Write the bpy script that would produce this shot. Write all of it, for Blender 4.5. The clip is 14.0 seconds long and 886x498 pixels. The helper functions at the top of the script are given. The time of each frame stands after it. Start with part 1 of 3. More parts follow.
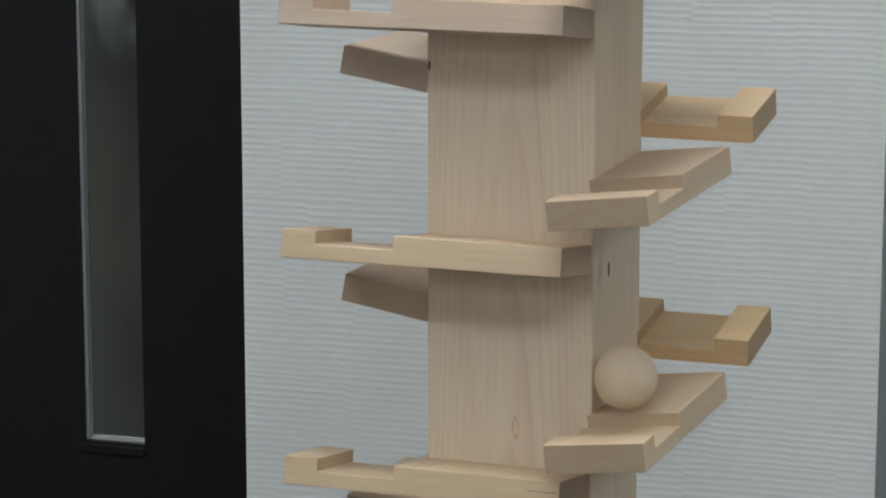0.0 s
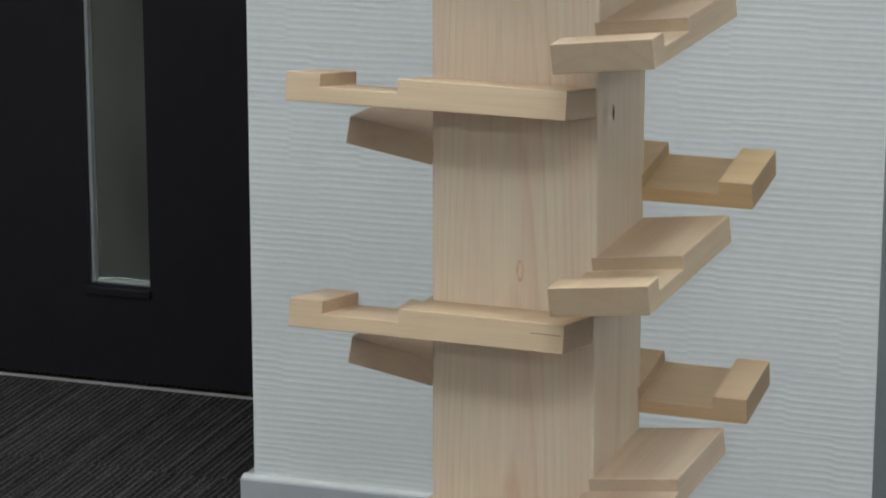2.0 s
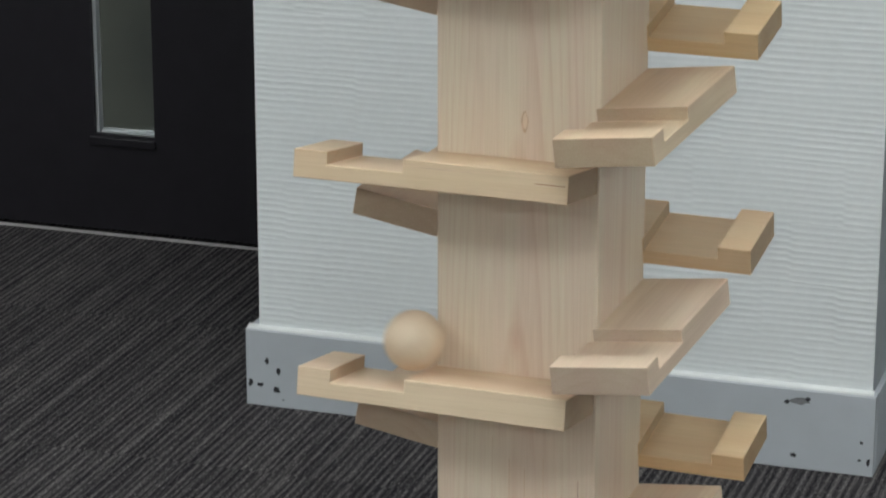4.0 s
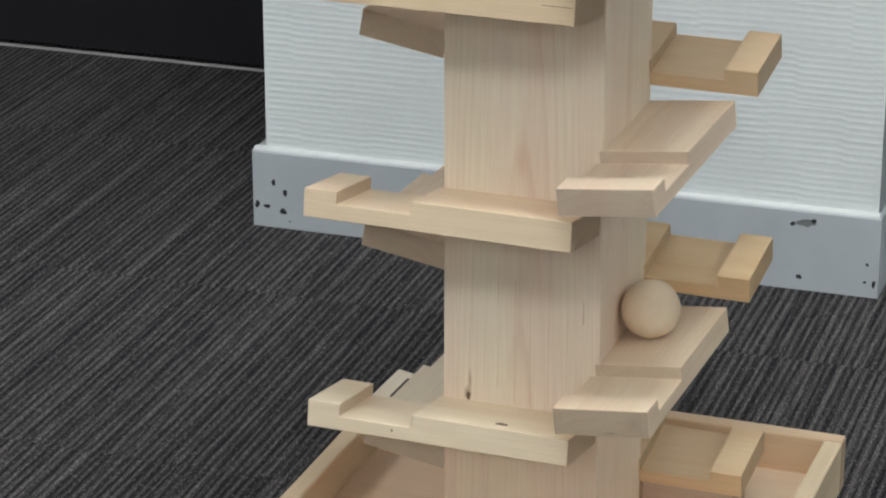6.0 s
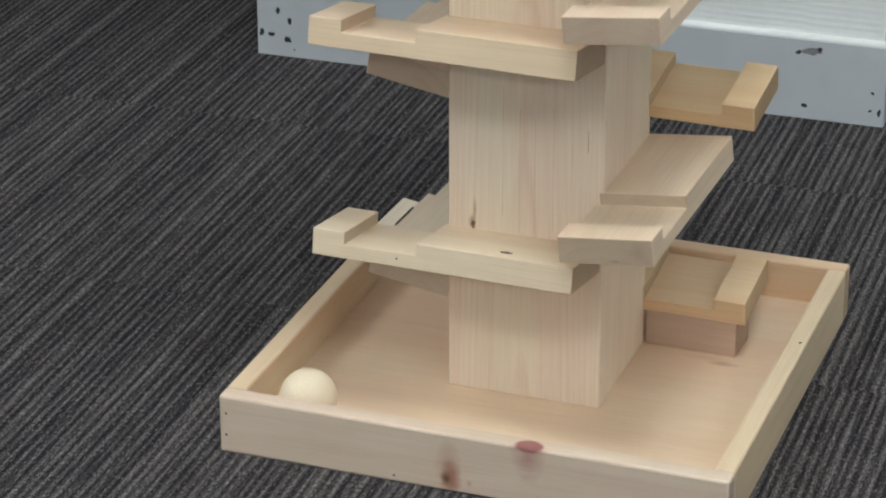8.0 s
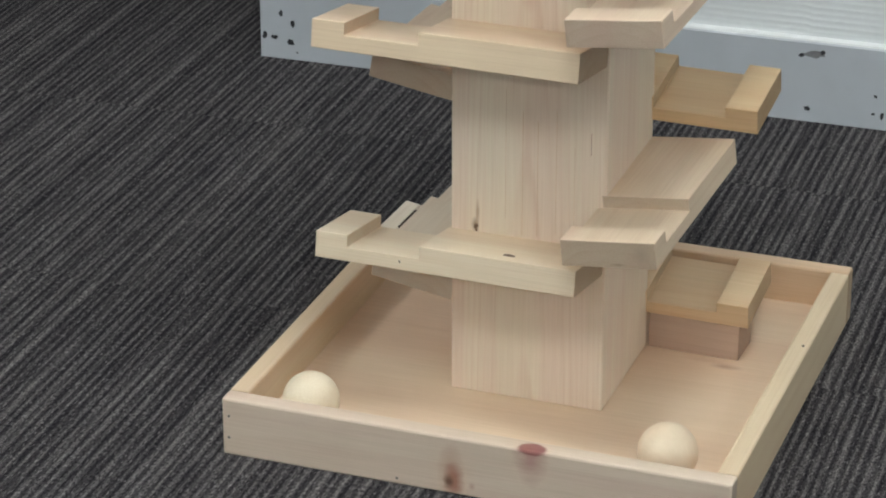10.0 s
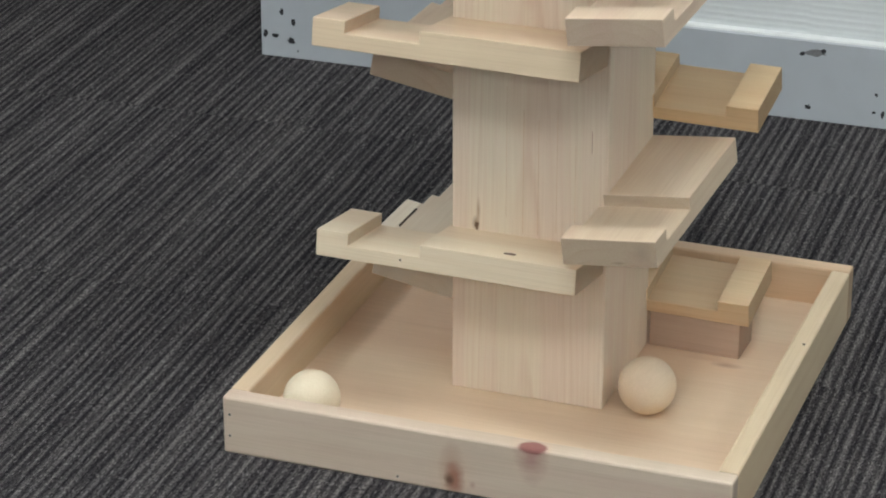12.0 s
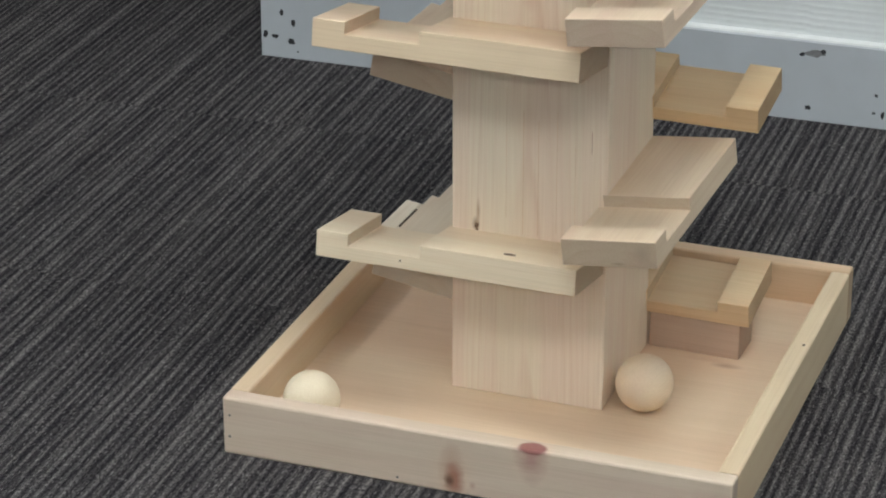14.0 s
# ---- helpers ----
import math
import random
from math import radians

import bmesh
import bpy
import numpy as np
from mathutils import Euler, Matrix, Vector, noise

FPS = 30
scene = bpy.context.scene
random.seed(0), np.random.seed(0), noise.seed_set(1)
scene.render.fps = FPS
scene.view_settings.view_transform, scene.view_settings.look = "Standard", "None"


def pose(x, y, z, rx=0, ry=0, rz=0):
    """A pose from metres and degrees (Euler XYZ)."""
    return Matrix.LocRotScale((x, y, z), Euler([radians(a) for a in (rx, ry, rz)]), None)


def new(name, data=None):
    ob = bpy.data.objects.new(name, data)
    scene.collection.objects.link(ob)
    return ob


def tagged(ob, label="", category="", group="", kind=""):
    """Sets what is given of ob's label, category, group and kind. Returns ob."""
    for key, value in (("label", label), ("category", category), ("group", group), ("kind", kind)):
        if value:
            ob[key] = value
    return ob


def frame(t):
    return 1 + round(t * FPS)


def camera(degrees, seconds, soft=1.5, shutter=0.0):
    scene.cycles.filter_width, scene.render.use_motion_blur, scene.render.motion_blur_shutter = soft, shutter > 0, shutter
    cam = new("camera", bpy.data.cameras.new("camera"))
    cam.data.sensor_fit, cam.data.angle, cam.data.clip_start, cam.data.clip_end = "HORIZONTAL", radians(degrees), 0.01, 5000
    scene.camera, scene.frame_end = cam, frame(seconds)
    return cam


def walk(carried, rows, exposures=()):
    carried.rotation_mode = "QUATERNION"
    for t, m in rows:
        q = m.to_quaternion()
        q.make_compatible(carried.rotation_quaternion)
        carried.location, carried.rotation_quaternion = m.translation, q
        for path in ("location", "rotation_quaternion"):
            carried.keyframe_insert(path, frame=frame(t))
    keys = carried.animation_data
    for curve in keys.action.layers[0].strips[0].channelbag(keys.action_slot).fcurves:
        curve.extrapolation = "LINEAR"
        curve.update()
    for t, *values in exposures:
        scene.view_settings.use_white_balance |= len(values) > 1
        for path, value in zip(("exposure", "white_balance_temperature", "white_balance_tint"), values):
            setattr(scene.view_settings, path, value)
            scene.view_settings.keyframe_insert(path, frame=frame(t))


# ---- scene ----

# camera on a tripod, tilting down along the tower
cam = camera(17.635, 14.0, soft=1.95, shutter=0.5)
EYE = (0.795, -2.5235, 1.3517)
TILTS = [
    (0.0, -11.328, 19.386), (0.5, -12.008, 19.409), (1.0, -12.931, 19.414), (1.5, -13.985, 19.465),
    (2.0, -14.475, 19.482), (2.5, -15.289, 19.504), (3.0, -16.227, 19.523), (3.2, -16.442, 19.525),
    (5.3, -19.960, 19.698), (5.5, -20.385, 19.702), (6.0, -21.043, 19.719), (6.5, -21.891, 19.755),
    (7.0, -22.970, 19.785), (7.5, -23.779, 19.808), (8.0, -24.482, 19.824), (8.2, -24.583, 19.826),
    (8.6, -24.560, 19.840), (10.5, -24.408, 19.892), (11.0, -24.408, 19.892), (11.5, -24.442, 19.897),
    (12.0, -24.455, 19.903), (12.5, -24.442, 19.897), (13.0, -24.434, 19.895), (13.5, -24.442, 19.897),
    (14.0, -24.442, 19.901),
]
EXPOSURES = [(0.0, 0.0), (1.5, 0.08), (3.0, 0.20), (5.4, 0.53), (6.5, 0.58), (8.0, 0.55), (14.0, 0.51)]
walk(cam, [(t, pose(*EYE, 90 + pitch, 0, yaw)) for t, pitch, yaw in TILTS], EXPOSURES)

# world: a dim, plain grey beyond the closed room
world = bpy.data.worlds.new("world")
scene.world = world
world.use_nodes = True
world.node_tree.nodes["Background"].inputs[0].default_value = (0.6, 0.7, 0.8, 1)
world.node_tree.nodes["Background"].inputs[1].default_value = 0.05
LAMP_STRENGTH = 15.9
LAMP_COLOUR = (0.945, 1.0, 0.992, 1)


# ---- materials ----
class Mat:
    """A small helper round a node material."""

    def __init__(self, name, rough=0.5, metal=0.0, colour=(0.5, 0.5, 0.5)):
        self.m = bpy.data.materials.new(name)
        self.m.use_nodes = True
        self.t = self.m.node_tree
        self.b = self.t.nodes["Principled BSDF"]
        self.b.inputs["Roughness"].default_value = rough
        self.b.inputs["Metallic"].default_value = metal
        self.b.inputs["Base Color"].default_value = (*colour, 1)

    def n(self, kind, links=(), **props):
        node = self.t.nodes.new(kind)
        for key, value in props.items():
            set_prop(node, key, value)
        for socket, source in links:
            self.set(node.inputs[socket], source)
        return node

    def set(self, socket, source):
        if isinstance(source, bpy.types.NodeSocket):
            self.t.links.new(source, socket)
        else:
            socket.default_value = source

    def math(self, op, a, b=0.0, c=0.0):
        node = self.t.nodes.new("ShaderNodeMath")
        node.operation = op
        self.set(node.inputs[0], a), self.set(node.inputs[1], b), self.set(node.inputs[2], c)
        return node.outputs[0]

    def vec(self, op, a, b=(0, 0, 0)):
        node = self.t.nodes.new("ShaderNodeVectorMath")
        node.operation = op
        self.set(node.inputs[0], a), self.set(node.inputs[1], b)
        return node.outputs[0]

    def noise(self, vector, scale, detail=2.0, rough=0.5):
        node = self.t.nodes.new("ShaderNodeTexNoise")
        self.set(node.inputs["Vector"], vector)
        node.inputs["Scale"].default_value, node.inputs["Detail"].default_value = scale, detail
        node.inputs["Roughness"].default_value = rough
        return node.outputs["Fac"]

    def ramp(self, fac, stops):
        node = self.t.nodes.new("ShaderNodeValToRGB")
        self.set(node.inputs[0], fac)
        while len(node.color_ramp.elements) < len(stops):
            node.color_ramp.elements.new(0.5)
        for e, (at, colour) in zip(node.color_ramp.elements, stops):
            e.position, e.color = at, (*colour, 1)
        return node.outputs[0]

    def mix(self, kind, fac, a, b):
        node = self.t.nodes.new("ShaderNodeMix")
        node.data_type, node.blend_type = "RGBA", kind
        self.set(node.inputs[0], fac), self.set(node.inputs[6], a), self.set(node.inputs[7], b)
        return node.outputs[2]

    def bump(self, height, strength, distance):
        node = self.t.nodes.new("ShaderNodeBump")
        node.inputs["Strength"].default_value, node.inputs["Distance"].default_value = strength, distance
        self.set(node.inputs["Height"], height)
        self.t.links.new(node.outputs[0], self.b.inputs["Normal"])

    def coords(self):
        return self.t.nodes.new("ShaderNodeTexCoord").outputs["Object"]

    def random(self):
        return self.t.nodes.new("ShaderNodeObjectInfo").outputs["Random"]

    def colour(self, socket):
        self.t.links.new(socket, self.b.inputs["Base Color"])


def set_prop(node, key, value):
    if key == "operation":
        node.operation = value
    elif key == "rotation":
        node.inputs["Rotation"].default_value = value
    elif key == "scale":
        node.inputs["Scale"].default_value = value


def wood(name, along, light=(0.84, 0.69, 0.50), dark=(0.69, 0.50, 0.32), pink=(0.80, 0.62, 0.44), pith=(0.05, -0.04), stray=0.1, rings=95.0, figure=0.6, band=30.0, stray_ring=0.03, ends=True, sharp=2.4, phase=0.0, cant=-1.2, lift=2.2, spots=()):
    """Pale planed softwood: annual rings round a pith, long fibres, soft bands, darker sawn ends.
    spots: knots and stains in the wood and painted contact shade, each with its centre, radii, colour, weight and the
    part of the radius where it begins to fade."""
    m = Mat(name, rough=0.5)
    m.b.inputs["Specular IOR Level"].default_value = 0.35
    rnd = m.random()
    turn = {"x": (0, radians(90), 0), "y": (radians(90), 0, 0), "z": (0, 0, 0)}[along]
    p = m.n("ShaderNodeMapping", [("Vector", m.coords())], rotation=turn).outputs[0]
    shift = m.n("ShaderNodeCombineXYZ", [("X", m.math("MULTIPLY_ADD", rnd, stray * 0.5, pith[0])), ("Y", m.math("MULTIPLY_ADD", rnd, stray, pith[1])),
                                         ("Z", m.math("MULTIPLY", rnd, 30.0 * stray))]).outputs[0]
    q = m.vec("ADD", p, shift)
    tilt = m.n("ShaderNodeMapping", [("Vector", q)], rotation=(radians(lift), radians(cant), 0)).outputs[0]
    wander = m.noise(m.vec("MULTIPLY", q, (9, 9, 2.4)), 1.0, 2)
    flat = m.vec("MULTIPLY", tilt, (1, 1, 0.03))
    reach = m.n("ShaderNodeVectorMath", [(0, flat)], operation="LENGTH").outputs["Value"]
    ring = m.math("MULTIPLY_ADD", wander, stray_ring, reach)
    saw = m.math("FRACT", m.math("MULTIPLY_ADD", ring, rings, phase))
    fall = m.math("MINIMUM", 1.0, m.math("MULTIPLY", m.math("SUBTRACT", 1.0, saw), 7.0))
    late = m.math("MULTIPLY", m.math("POWER", saw, sharp), fall)
    vary = m.noise(m.vec("MULTIPLY", q, (26, 26, 0.8)), 1.0, 2)
    late = m.math("MULTIPLY", late, m.math("MAXIMUM", 0.0, m.math("MULTIPLY_ADD", vary, 3.0, -0.85)))
    fibre = m.noise(m.vec("MULTIPLY", q, (700, 700, 12)), 1.0, 3)
    blotch = m.noise(m.vec("MULTIPLY", q, (band, band, 1.6)), 1.0, 3)
    stain = m.noise(m.vec("MULTIPLY", q, (14, 14, 6)), 1.0, 3)
    body = m.mix("MIX", m.ramp(blotch, [(0.40, (0, 0, 0)), (0.62, (1, 1, 1))]), (*light, 1), (*pink, 1))
    col = m.mix("MIX", m.math("MULTIPLY", late, figure), body, (*dark, 1))
    col = m.mix("MULTIPLY", 0.4, col, m.ramp(fibre, [(0.3, (0.82, 0.78, 0.72)), (0.65, (1, 1, 1))]))
    col = m.mix("MULTIPLY", 0.35, col, m.ramp(stain, [(0.3, (0.86, 0.82, 0.78)), (0.6, (1, 1, 1))]))
    facing = 0.0 if not ends else m.n("ShaderNodeSeparateXYZ", [(0, m.t.nodes.new("ShaderNodeTexCoord").outputs["Normal"])]).outputs[along.upper()]
    sawn = m.ramp(m.math("ABSOLUTE", facing), [(0.75, (0, 0, 0)), (0.95, (1, 1, 1))])
    col = m.mix("MIX", sawn, col, m.mix("MULTIPLY", 1.0, col, (0.72, 0.71, 0.71, 1)))
    if spots:
        ragged = m.noise(m.vec("MULTIPLY", q, (160, 160, 60)), 1.0, 3)
    for centre, radii, tint, weight, core in spots:
        near = m.vec("DIVIDE", m.vec("SUBTRACT", m.coords(), centre), radii)
        away = m.n("ShaderNodeVectorMath", [(0, near)], operation="LENGTH").outputs["Value"]
        away = m.math("ADD", away, m.math("MULTIPLY_ADD", ragged, 0.5, -0.25))
        col = m.mix("MIX", m.ramp(away, [(core, (weight,) * 3), (1.0, (0, 0, 0))]), col, (*tint, 1))
    shade = m.n("ShaderNodeHueSaturation", [("Hue", m.math("MULTIPLY_ADD", rnd, 0.012, 0.494)), ("Saturation", m.math("MULTIPLY_ADD", rnd, 0.3, 0.85)),
                                            ("Value", m.math("MULTIPLY_ADD", m.math("FRACT", m.math("MULTIPLY", rnd, 7.3)), 0.12, 0.92)), ("Color", col)]).outputs[0]
    m.colour(shade)
    m.bump(m.math("ADD", fibre, m.math("MULTIPLY", late, 0.5)), 0.12, 0.0006)
    return m.m


def plain(name, colour, rough, speck=0.12, scale=60.0, metal=0.0, bump=0.05):
    """One colour with soft blotches and fine grain."""
    m = Mat(name, rough, metal)
    p = m.coords()
    a, b = m.noise(p, scale, 4), m.noise(p, scale * 0.07, 3)
    f = m.math("MULTIPLY_ADD", a, 0.5, m.math("MULTIPLY", b, 0.5))
    low, high = [c * (1 - speck) for c in colour], [min(1, c * (1 + speck)) for c in colour]
    m.colour(m.ramp(f, [(0.35, low), (0.65, high)]))
    m.b.inputs["Roughness"].default_value = rough
    if bump:
        m.bump(a, bump, 0.001)
    return m.m


def carpet_material():
    """Loop-pile carpet tile with random-width stripes, shifted from tile to tile."""
    m = Mat("carpet", rough=0.95)
    m.b.inputs["Specular IOR Level"].default_value = 0.1
    p, rnd = m.coords(), m.random()
    p = m.vec("ADD", p, m.n("ShaderNodeCombineXYZ", [("X", m.math("MULTIPLY", rnd, 31.0)), ("Y", m.math("MULTIPLY", rnd, 17.0))]).outputs[0])
    sway = m.noise(m.vec("MULTIPLY", p, (60, 1.2, 1)), 1.0, 1)
    x = m.n("ShaderNodeSeparateXYZ", [(0, p)]).outputs[0]
    wide = m.math("MULTIPLY_ADD", m.math("SINE", m.math("MULTIPLY_ADD", sway, 6.0, m.math("MULTIPLY", x, 600.0))), 0.5, 0.5)
    tone = m.noise(m.vec("MULTIPLY", p, (75, 0.8, 1)), 1.0, 2)
    fine = m.noise(m.vec("MULTIPLY", p, (330, 14.0, 1)), 1.0, 2)
    loops = m.noise(m.vec("MULTIPLY", p, (480, 230, 300)), 1.0, 2)
    fleck = m.noise(m.vec("MULTIPLY", p, (420, 110, 100)), 1.0, 1)
    patch = m.noise(p, 5.0, 3)
    f = m.math("ADD", m.math("MULTIPLY", wide, 0.19), m.math("ADD", m.math("MULTIPLY", tone, 0.39), m.math("MULTIPLY", fine, 0.42)))
    col = m.ramp(f, [(0.36, (0.020, 0.018, 0.022)), (0.47, (0.047, 0.0435, 0.0470)), (0.55, (0.084, 0.078, 0.081)), (0.66, (0.147, 0.137, 0.137))])
    col = m.mix("MULTIPLY", 0.95, col, m.ramp(loops, [(0.32, (0.25, 0.25, 0.27)), (0.66, (1.58, 1.57, 1.53))]))
    col = m.mix("ADD", m.ramp(fleck, [(0.61, (0, 0, 0)), (0.72, (1, 1, 1))]), col, (0.108, 0.102, 0.102, 1))
    col = m.mix("MULTIPLY", 0.3, col, m.ramp(patch, [(0.3, (0.85, 0.85, 0.88)), (0.7, (1.08, 1.06, 1.04))]))
    m.colour(col)
    m.bump(m.math("ADD", loops, m.math("MULTIPLY", wide, 0.6)), 0.8, 0.003)
    return m.m


def glow(name, colour, strength):
    m = Mat(name)
    m.b.inputs["Emission Color"].default_value = colour
    m.b.inputs["Emission Strength"].default_value = strength
    return m.m


def glass_glow_material():
    """Glow for the glass's dim look, with its reflections painted as pale patches above."""
    m = Mat("glass_backdrop_glow", 0.9)
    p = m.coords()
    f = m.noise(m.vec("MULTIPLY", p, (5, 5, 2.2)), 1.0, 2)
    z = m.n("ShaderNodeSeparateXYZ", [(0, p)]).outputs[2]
    # pale reflection patches, painted into the glow near the top
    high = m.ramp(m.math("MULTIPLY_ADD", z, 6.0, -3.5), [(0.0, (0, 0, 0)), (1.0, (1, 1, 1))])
    reflected = m.ramp(m.noise(m.vec("MULTIPLY", p, (16, 16, 9)), 1.0, 2), [(0.36, (0, 0, 0)), (0.62, (1, 1, 1))])
    m.set(m.b.inputs["Emission Color"], m.mix("ADD", m.math("MULTIPLY", high, reflected), m.ramp(f, [(0.35, (0.021, 0.021, 0.018)), (0.65, (0.047, 0.047, 0.037))]), (0.10, 0.11, 0.11, 1)))
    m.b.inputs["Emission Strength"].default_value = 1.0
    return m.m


def glass_material():
    m = Mat("door_glass", rough=0.03, colour=(0.55, 0.6, 0.58))
    m.b.inputs["Transmission Weight"].default_value = 1.0
    m.b.inputs["IOR"].default_value = 1.5
    return m.m


PLANK_WOOD = wood("plank_wood", "x", light=(0.80, 0.64, 0.47), dark=(0.67, 0.48, 0.32), pink=(0.78, 0.59, 0.44), figure=0.4)
PALE_PLANK = wood("pale_plank_wood", "x", light=(0.82, 0.70, 0.55), dark=(0.70, 0.53, 0.37), pink=(0.80, 0.65, 0.50), figure=0.35)
TRAY_FRONT_Y, TRAY_TOP = -0.2582, 0.0617
WOOD_X = wood("tray_wood_x", "x", light=(0.73, 0.595, 0.465), dark=(0.62, 0.455, 0.33), pink=(0.70, 0.535, 0.42), figure=0.35, spots=(
    ((0.064, TRAY_FRONT_Y, TRAY_TOP - 0.004), (0.0190, 0.014, 0.036), (0.44, 0.24, 0.19), 0.85, 0.15),
    ((0.064, TRAY_FRONT_Y + 0.0055, TRAY_TOP), (0.0155, 0.0105, 0.0070), (0.29, 0.10, 0.085), 0.95, 0.75),
    ((-0.0165, TRAY_FRONT_Y, 0.0250), (0.0150, 0.012, 0.0330), (0.50, 0.31, 0.21), 0.85, 0.1),
    ((-0.0135, TRAY_FRONT_Y, 0.0150), (0.0120, 0.010, 0.0230), (0.37, 0.15, 0.085), 0.9, 0.25),
    ((-0.0185, TRAY_FRONT_Y, 0.0135), (0.0062, 0.010, 0.0085), (0.13, 0.065, 0.035), 0.85, 0.2),
    ((0.0050, TRAY_FRONT_Y, 0.0120), (0.0040, 0.006, 0.0050), (0.50, 0.28, 0.20), 0.6, 0.1)))
SMUDGED_PLANK = wood("smudged_plank_wood", "x", light=(0.80, 0.64, 0.47), dark=(0.67, 0.48, 0.32), pink=(0.78, 0.59, 0.44), figure=0.4, spots=(
    ((0.2694, 0.074, 0.015), (0.006, 0.0105, 0.0120), (0.42, 0.32, 0.23), 0.65, 0.1),
    ((0.2694, 0.050, 0.0035), (0.003, 0.0090, 0.0016), (0.34, 0.25, 0.17), 0.7, 0.3)))
WOOD_Y = wood("tray_wood_y", "y", light=(0.81, 0.655, 0.475), dark=(0.69, 0.50, 0.33), pink=(0.78, 0.60, 0.43), figure=0.35)
HONEY_PLANK = wood("honey_plank_wood", "x", light=(0.78, 0.57, 0.31), dark=(0.66, 0.42, 0.20), pink=(0.76, 0.52, 0.27), figure=0.4)
POST_WOOD = wood("post_wood", "z", light=(0.90, 0.785, 0.635), dark=(0.72, 0.49, 0.37), pink=(0.885, 0.725, 0.60), pith=(0.002, 0.006), stray=0.0, rings=270.0, figure=0.6, band=36.0, stray_ring=0.0022, sharp=4.0, phase=0.35, cant=-0.15, lift=0.9, spots=(
    ((-0.0548, -0.08, 0.2030), (0.0046, 0.006, 0.0110), (0.30, 0.17, 0.09), 0.85, 0.2),
    ((-0.0525, -0.08, 0.2170), (0.0026, 0.006, 0.0170), (0.46, 0.29, 0.18), 0.7, 0.2),
    ((0.0800, -0.0560, 0.8180), (0.006, 0.0120, 0.0200), (0.50, 0.37, 0.27), 0.5, 0.1),
    ((-0.0010, -0.08, 0.4520), (0.0095, 0.006, 0.0220), (0.72, 0.47, 0.36), 0.5, 0.1),
    ((-0.0010, -0.08, 0.3000), (0.0075, 0.006, 0.0700), (0.76, 0.53, 0.42), 0.5, 0.1)))
TAN_BOARD = wood("tan_board_wood", "x", light=(0.76, 0.555, 0.365), dark=(0.65, 0.44, 0.27), pink=(0.74, 0.52, 0.335), figure=0.35)
STRIP_WOOD = wood("strip_wood", "x", light=(0.86, 0.77, 0.64), dark=(0.76, 0.64, 0.49), pink=(0.84, 0.74, 0.60), figure=0.3)
BLOCK_WOOD = wood("block_wood", "x", light=(0.60, 0.43, 0.31), dark=(0.50, 0.34, 0.23), pink=(0.56, 0.39, 0.28), figure=0.4)
PLY = wood("tray_plywood", "x", light=(0.80, 0.63, 0.49), dark=(0.74, 0.54, 0.40), pink=(0.76, 0.56, 0.43), pith=(0.6, 0.0), rings=14.0, figure=0.25, band=7.0, spots=(
    ((0.172, 0.060, 0.0183), (0.020, 0.0075, 0.006), (0.42, 0.25, 0.19), 0.7, 0.15),
    # contact shade along the support block's foot, painted into the floor
    ((0.155, 0.068, 0.0183), (0.034, 0.0090, 0.006), (0.62, 0.42, 0.31), 0.6, 0.1)))
BALL_WOOD = wood("ball_wood", "z", light=(0.86, 0.71, 0.54), dark=(0.74, 0.57, 0.40), pink=(0.83, 0.66, 0.50), pith=(0.02, 0.01), rings=160.0, figure=0.35, ends=False)
PALE_BALL = wood("pale_ball_wood", "z", light=(0.88, 0.78, 0.64), dark=(0.80, 0.68, 0.53), pink=(0.86, 0.75, 0.60), pith=(0.02, 0.01), rings=160.0, figure=0.3, ends=False)
KNOT_BROWN = plain("knot_brown", (0.14, 0.075, 0.04), 0.55, 0.4, 400)
KNOT_DARK = plain("knot_dark", (0.06, 0.035, 0.02), 0.6, 0.4, 400)
KNOT_TAN = plain("knot_tan", (0.35, 0.16, 0.10), 0.5, 0.35, 120)
KNOT_HEART = plain("knot_heart", (0.79, 0.62, 0.47), 0.5, 0.08, 300)
KNOT_PALE = plain("knot_pale", (0.64, 0.455, 0.31), 0.5, 0.2, 300)
NAIL = plain("nail_grey", (0.16, 0.15, 0.14), 0.4, 0.2, 500, metal=0.6)
WALLPAPER = plain("ribbed_wallpaper", (0.79, 0.82, 0.833), 0.7, 0.025, 120)
WALL_PAINT = plain("wall_paint", (0.74, 0.76, 0.76), 0.8, 0.03, 40)
SKIRT = plain("grey_baseboard_vinyl", (0.50, 0.53, 0.57), 0.42, 0.04, 25)
CHIP = plain("baseboard_chip", (0.03, 0.03, 0.035), 0.8, 0.3, 400)
SCUFF = plain("baseboard_scuff", (0.20, 0.20, 0.21), 0.8, 0.3, 400)
DOOR_DARK = plain("door_dark_laminate", (0.0137, 0.0120, 0.0158), 0.42, 0.2, 30, bump=0.03)
GASKET = plain("door_gasket", (0.007, 0.007, 0.008), 0.85, 0.2, 50)
GASKET.node_tree.nodes["Principled BSDF"].inputs["Specular IOR Level"].default_value = 0.15
DOOR_DARK.node_tree.nodes["Principled BSDF"].inputs["Specular IOR Level"].default_value = 0.36
ALU = plain("brushed_aluminium", (0.60, 0.63, 0.65), 0.55, 0.08, 200, metal=0.7)
STRIP = plain("threshold_grey", (0.42, 0.40, 0.395), 0.5, 0.2, 90)
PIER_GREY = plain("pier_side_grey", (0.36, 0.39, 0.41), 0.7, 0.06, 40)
BACKING = glass_glow_material()
CEILING = plain("ceiling_board", (0.78, 0.78, 0.76), 0.9, 0.05, 80)
CARPET, GLASS = carpet_material(), glass_material()
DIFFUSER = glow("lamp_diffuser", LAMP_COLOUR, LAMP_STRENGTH)
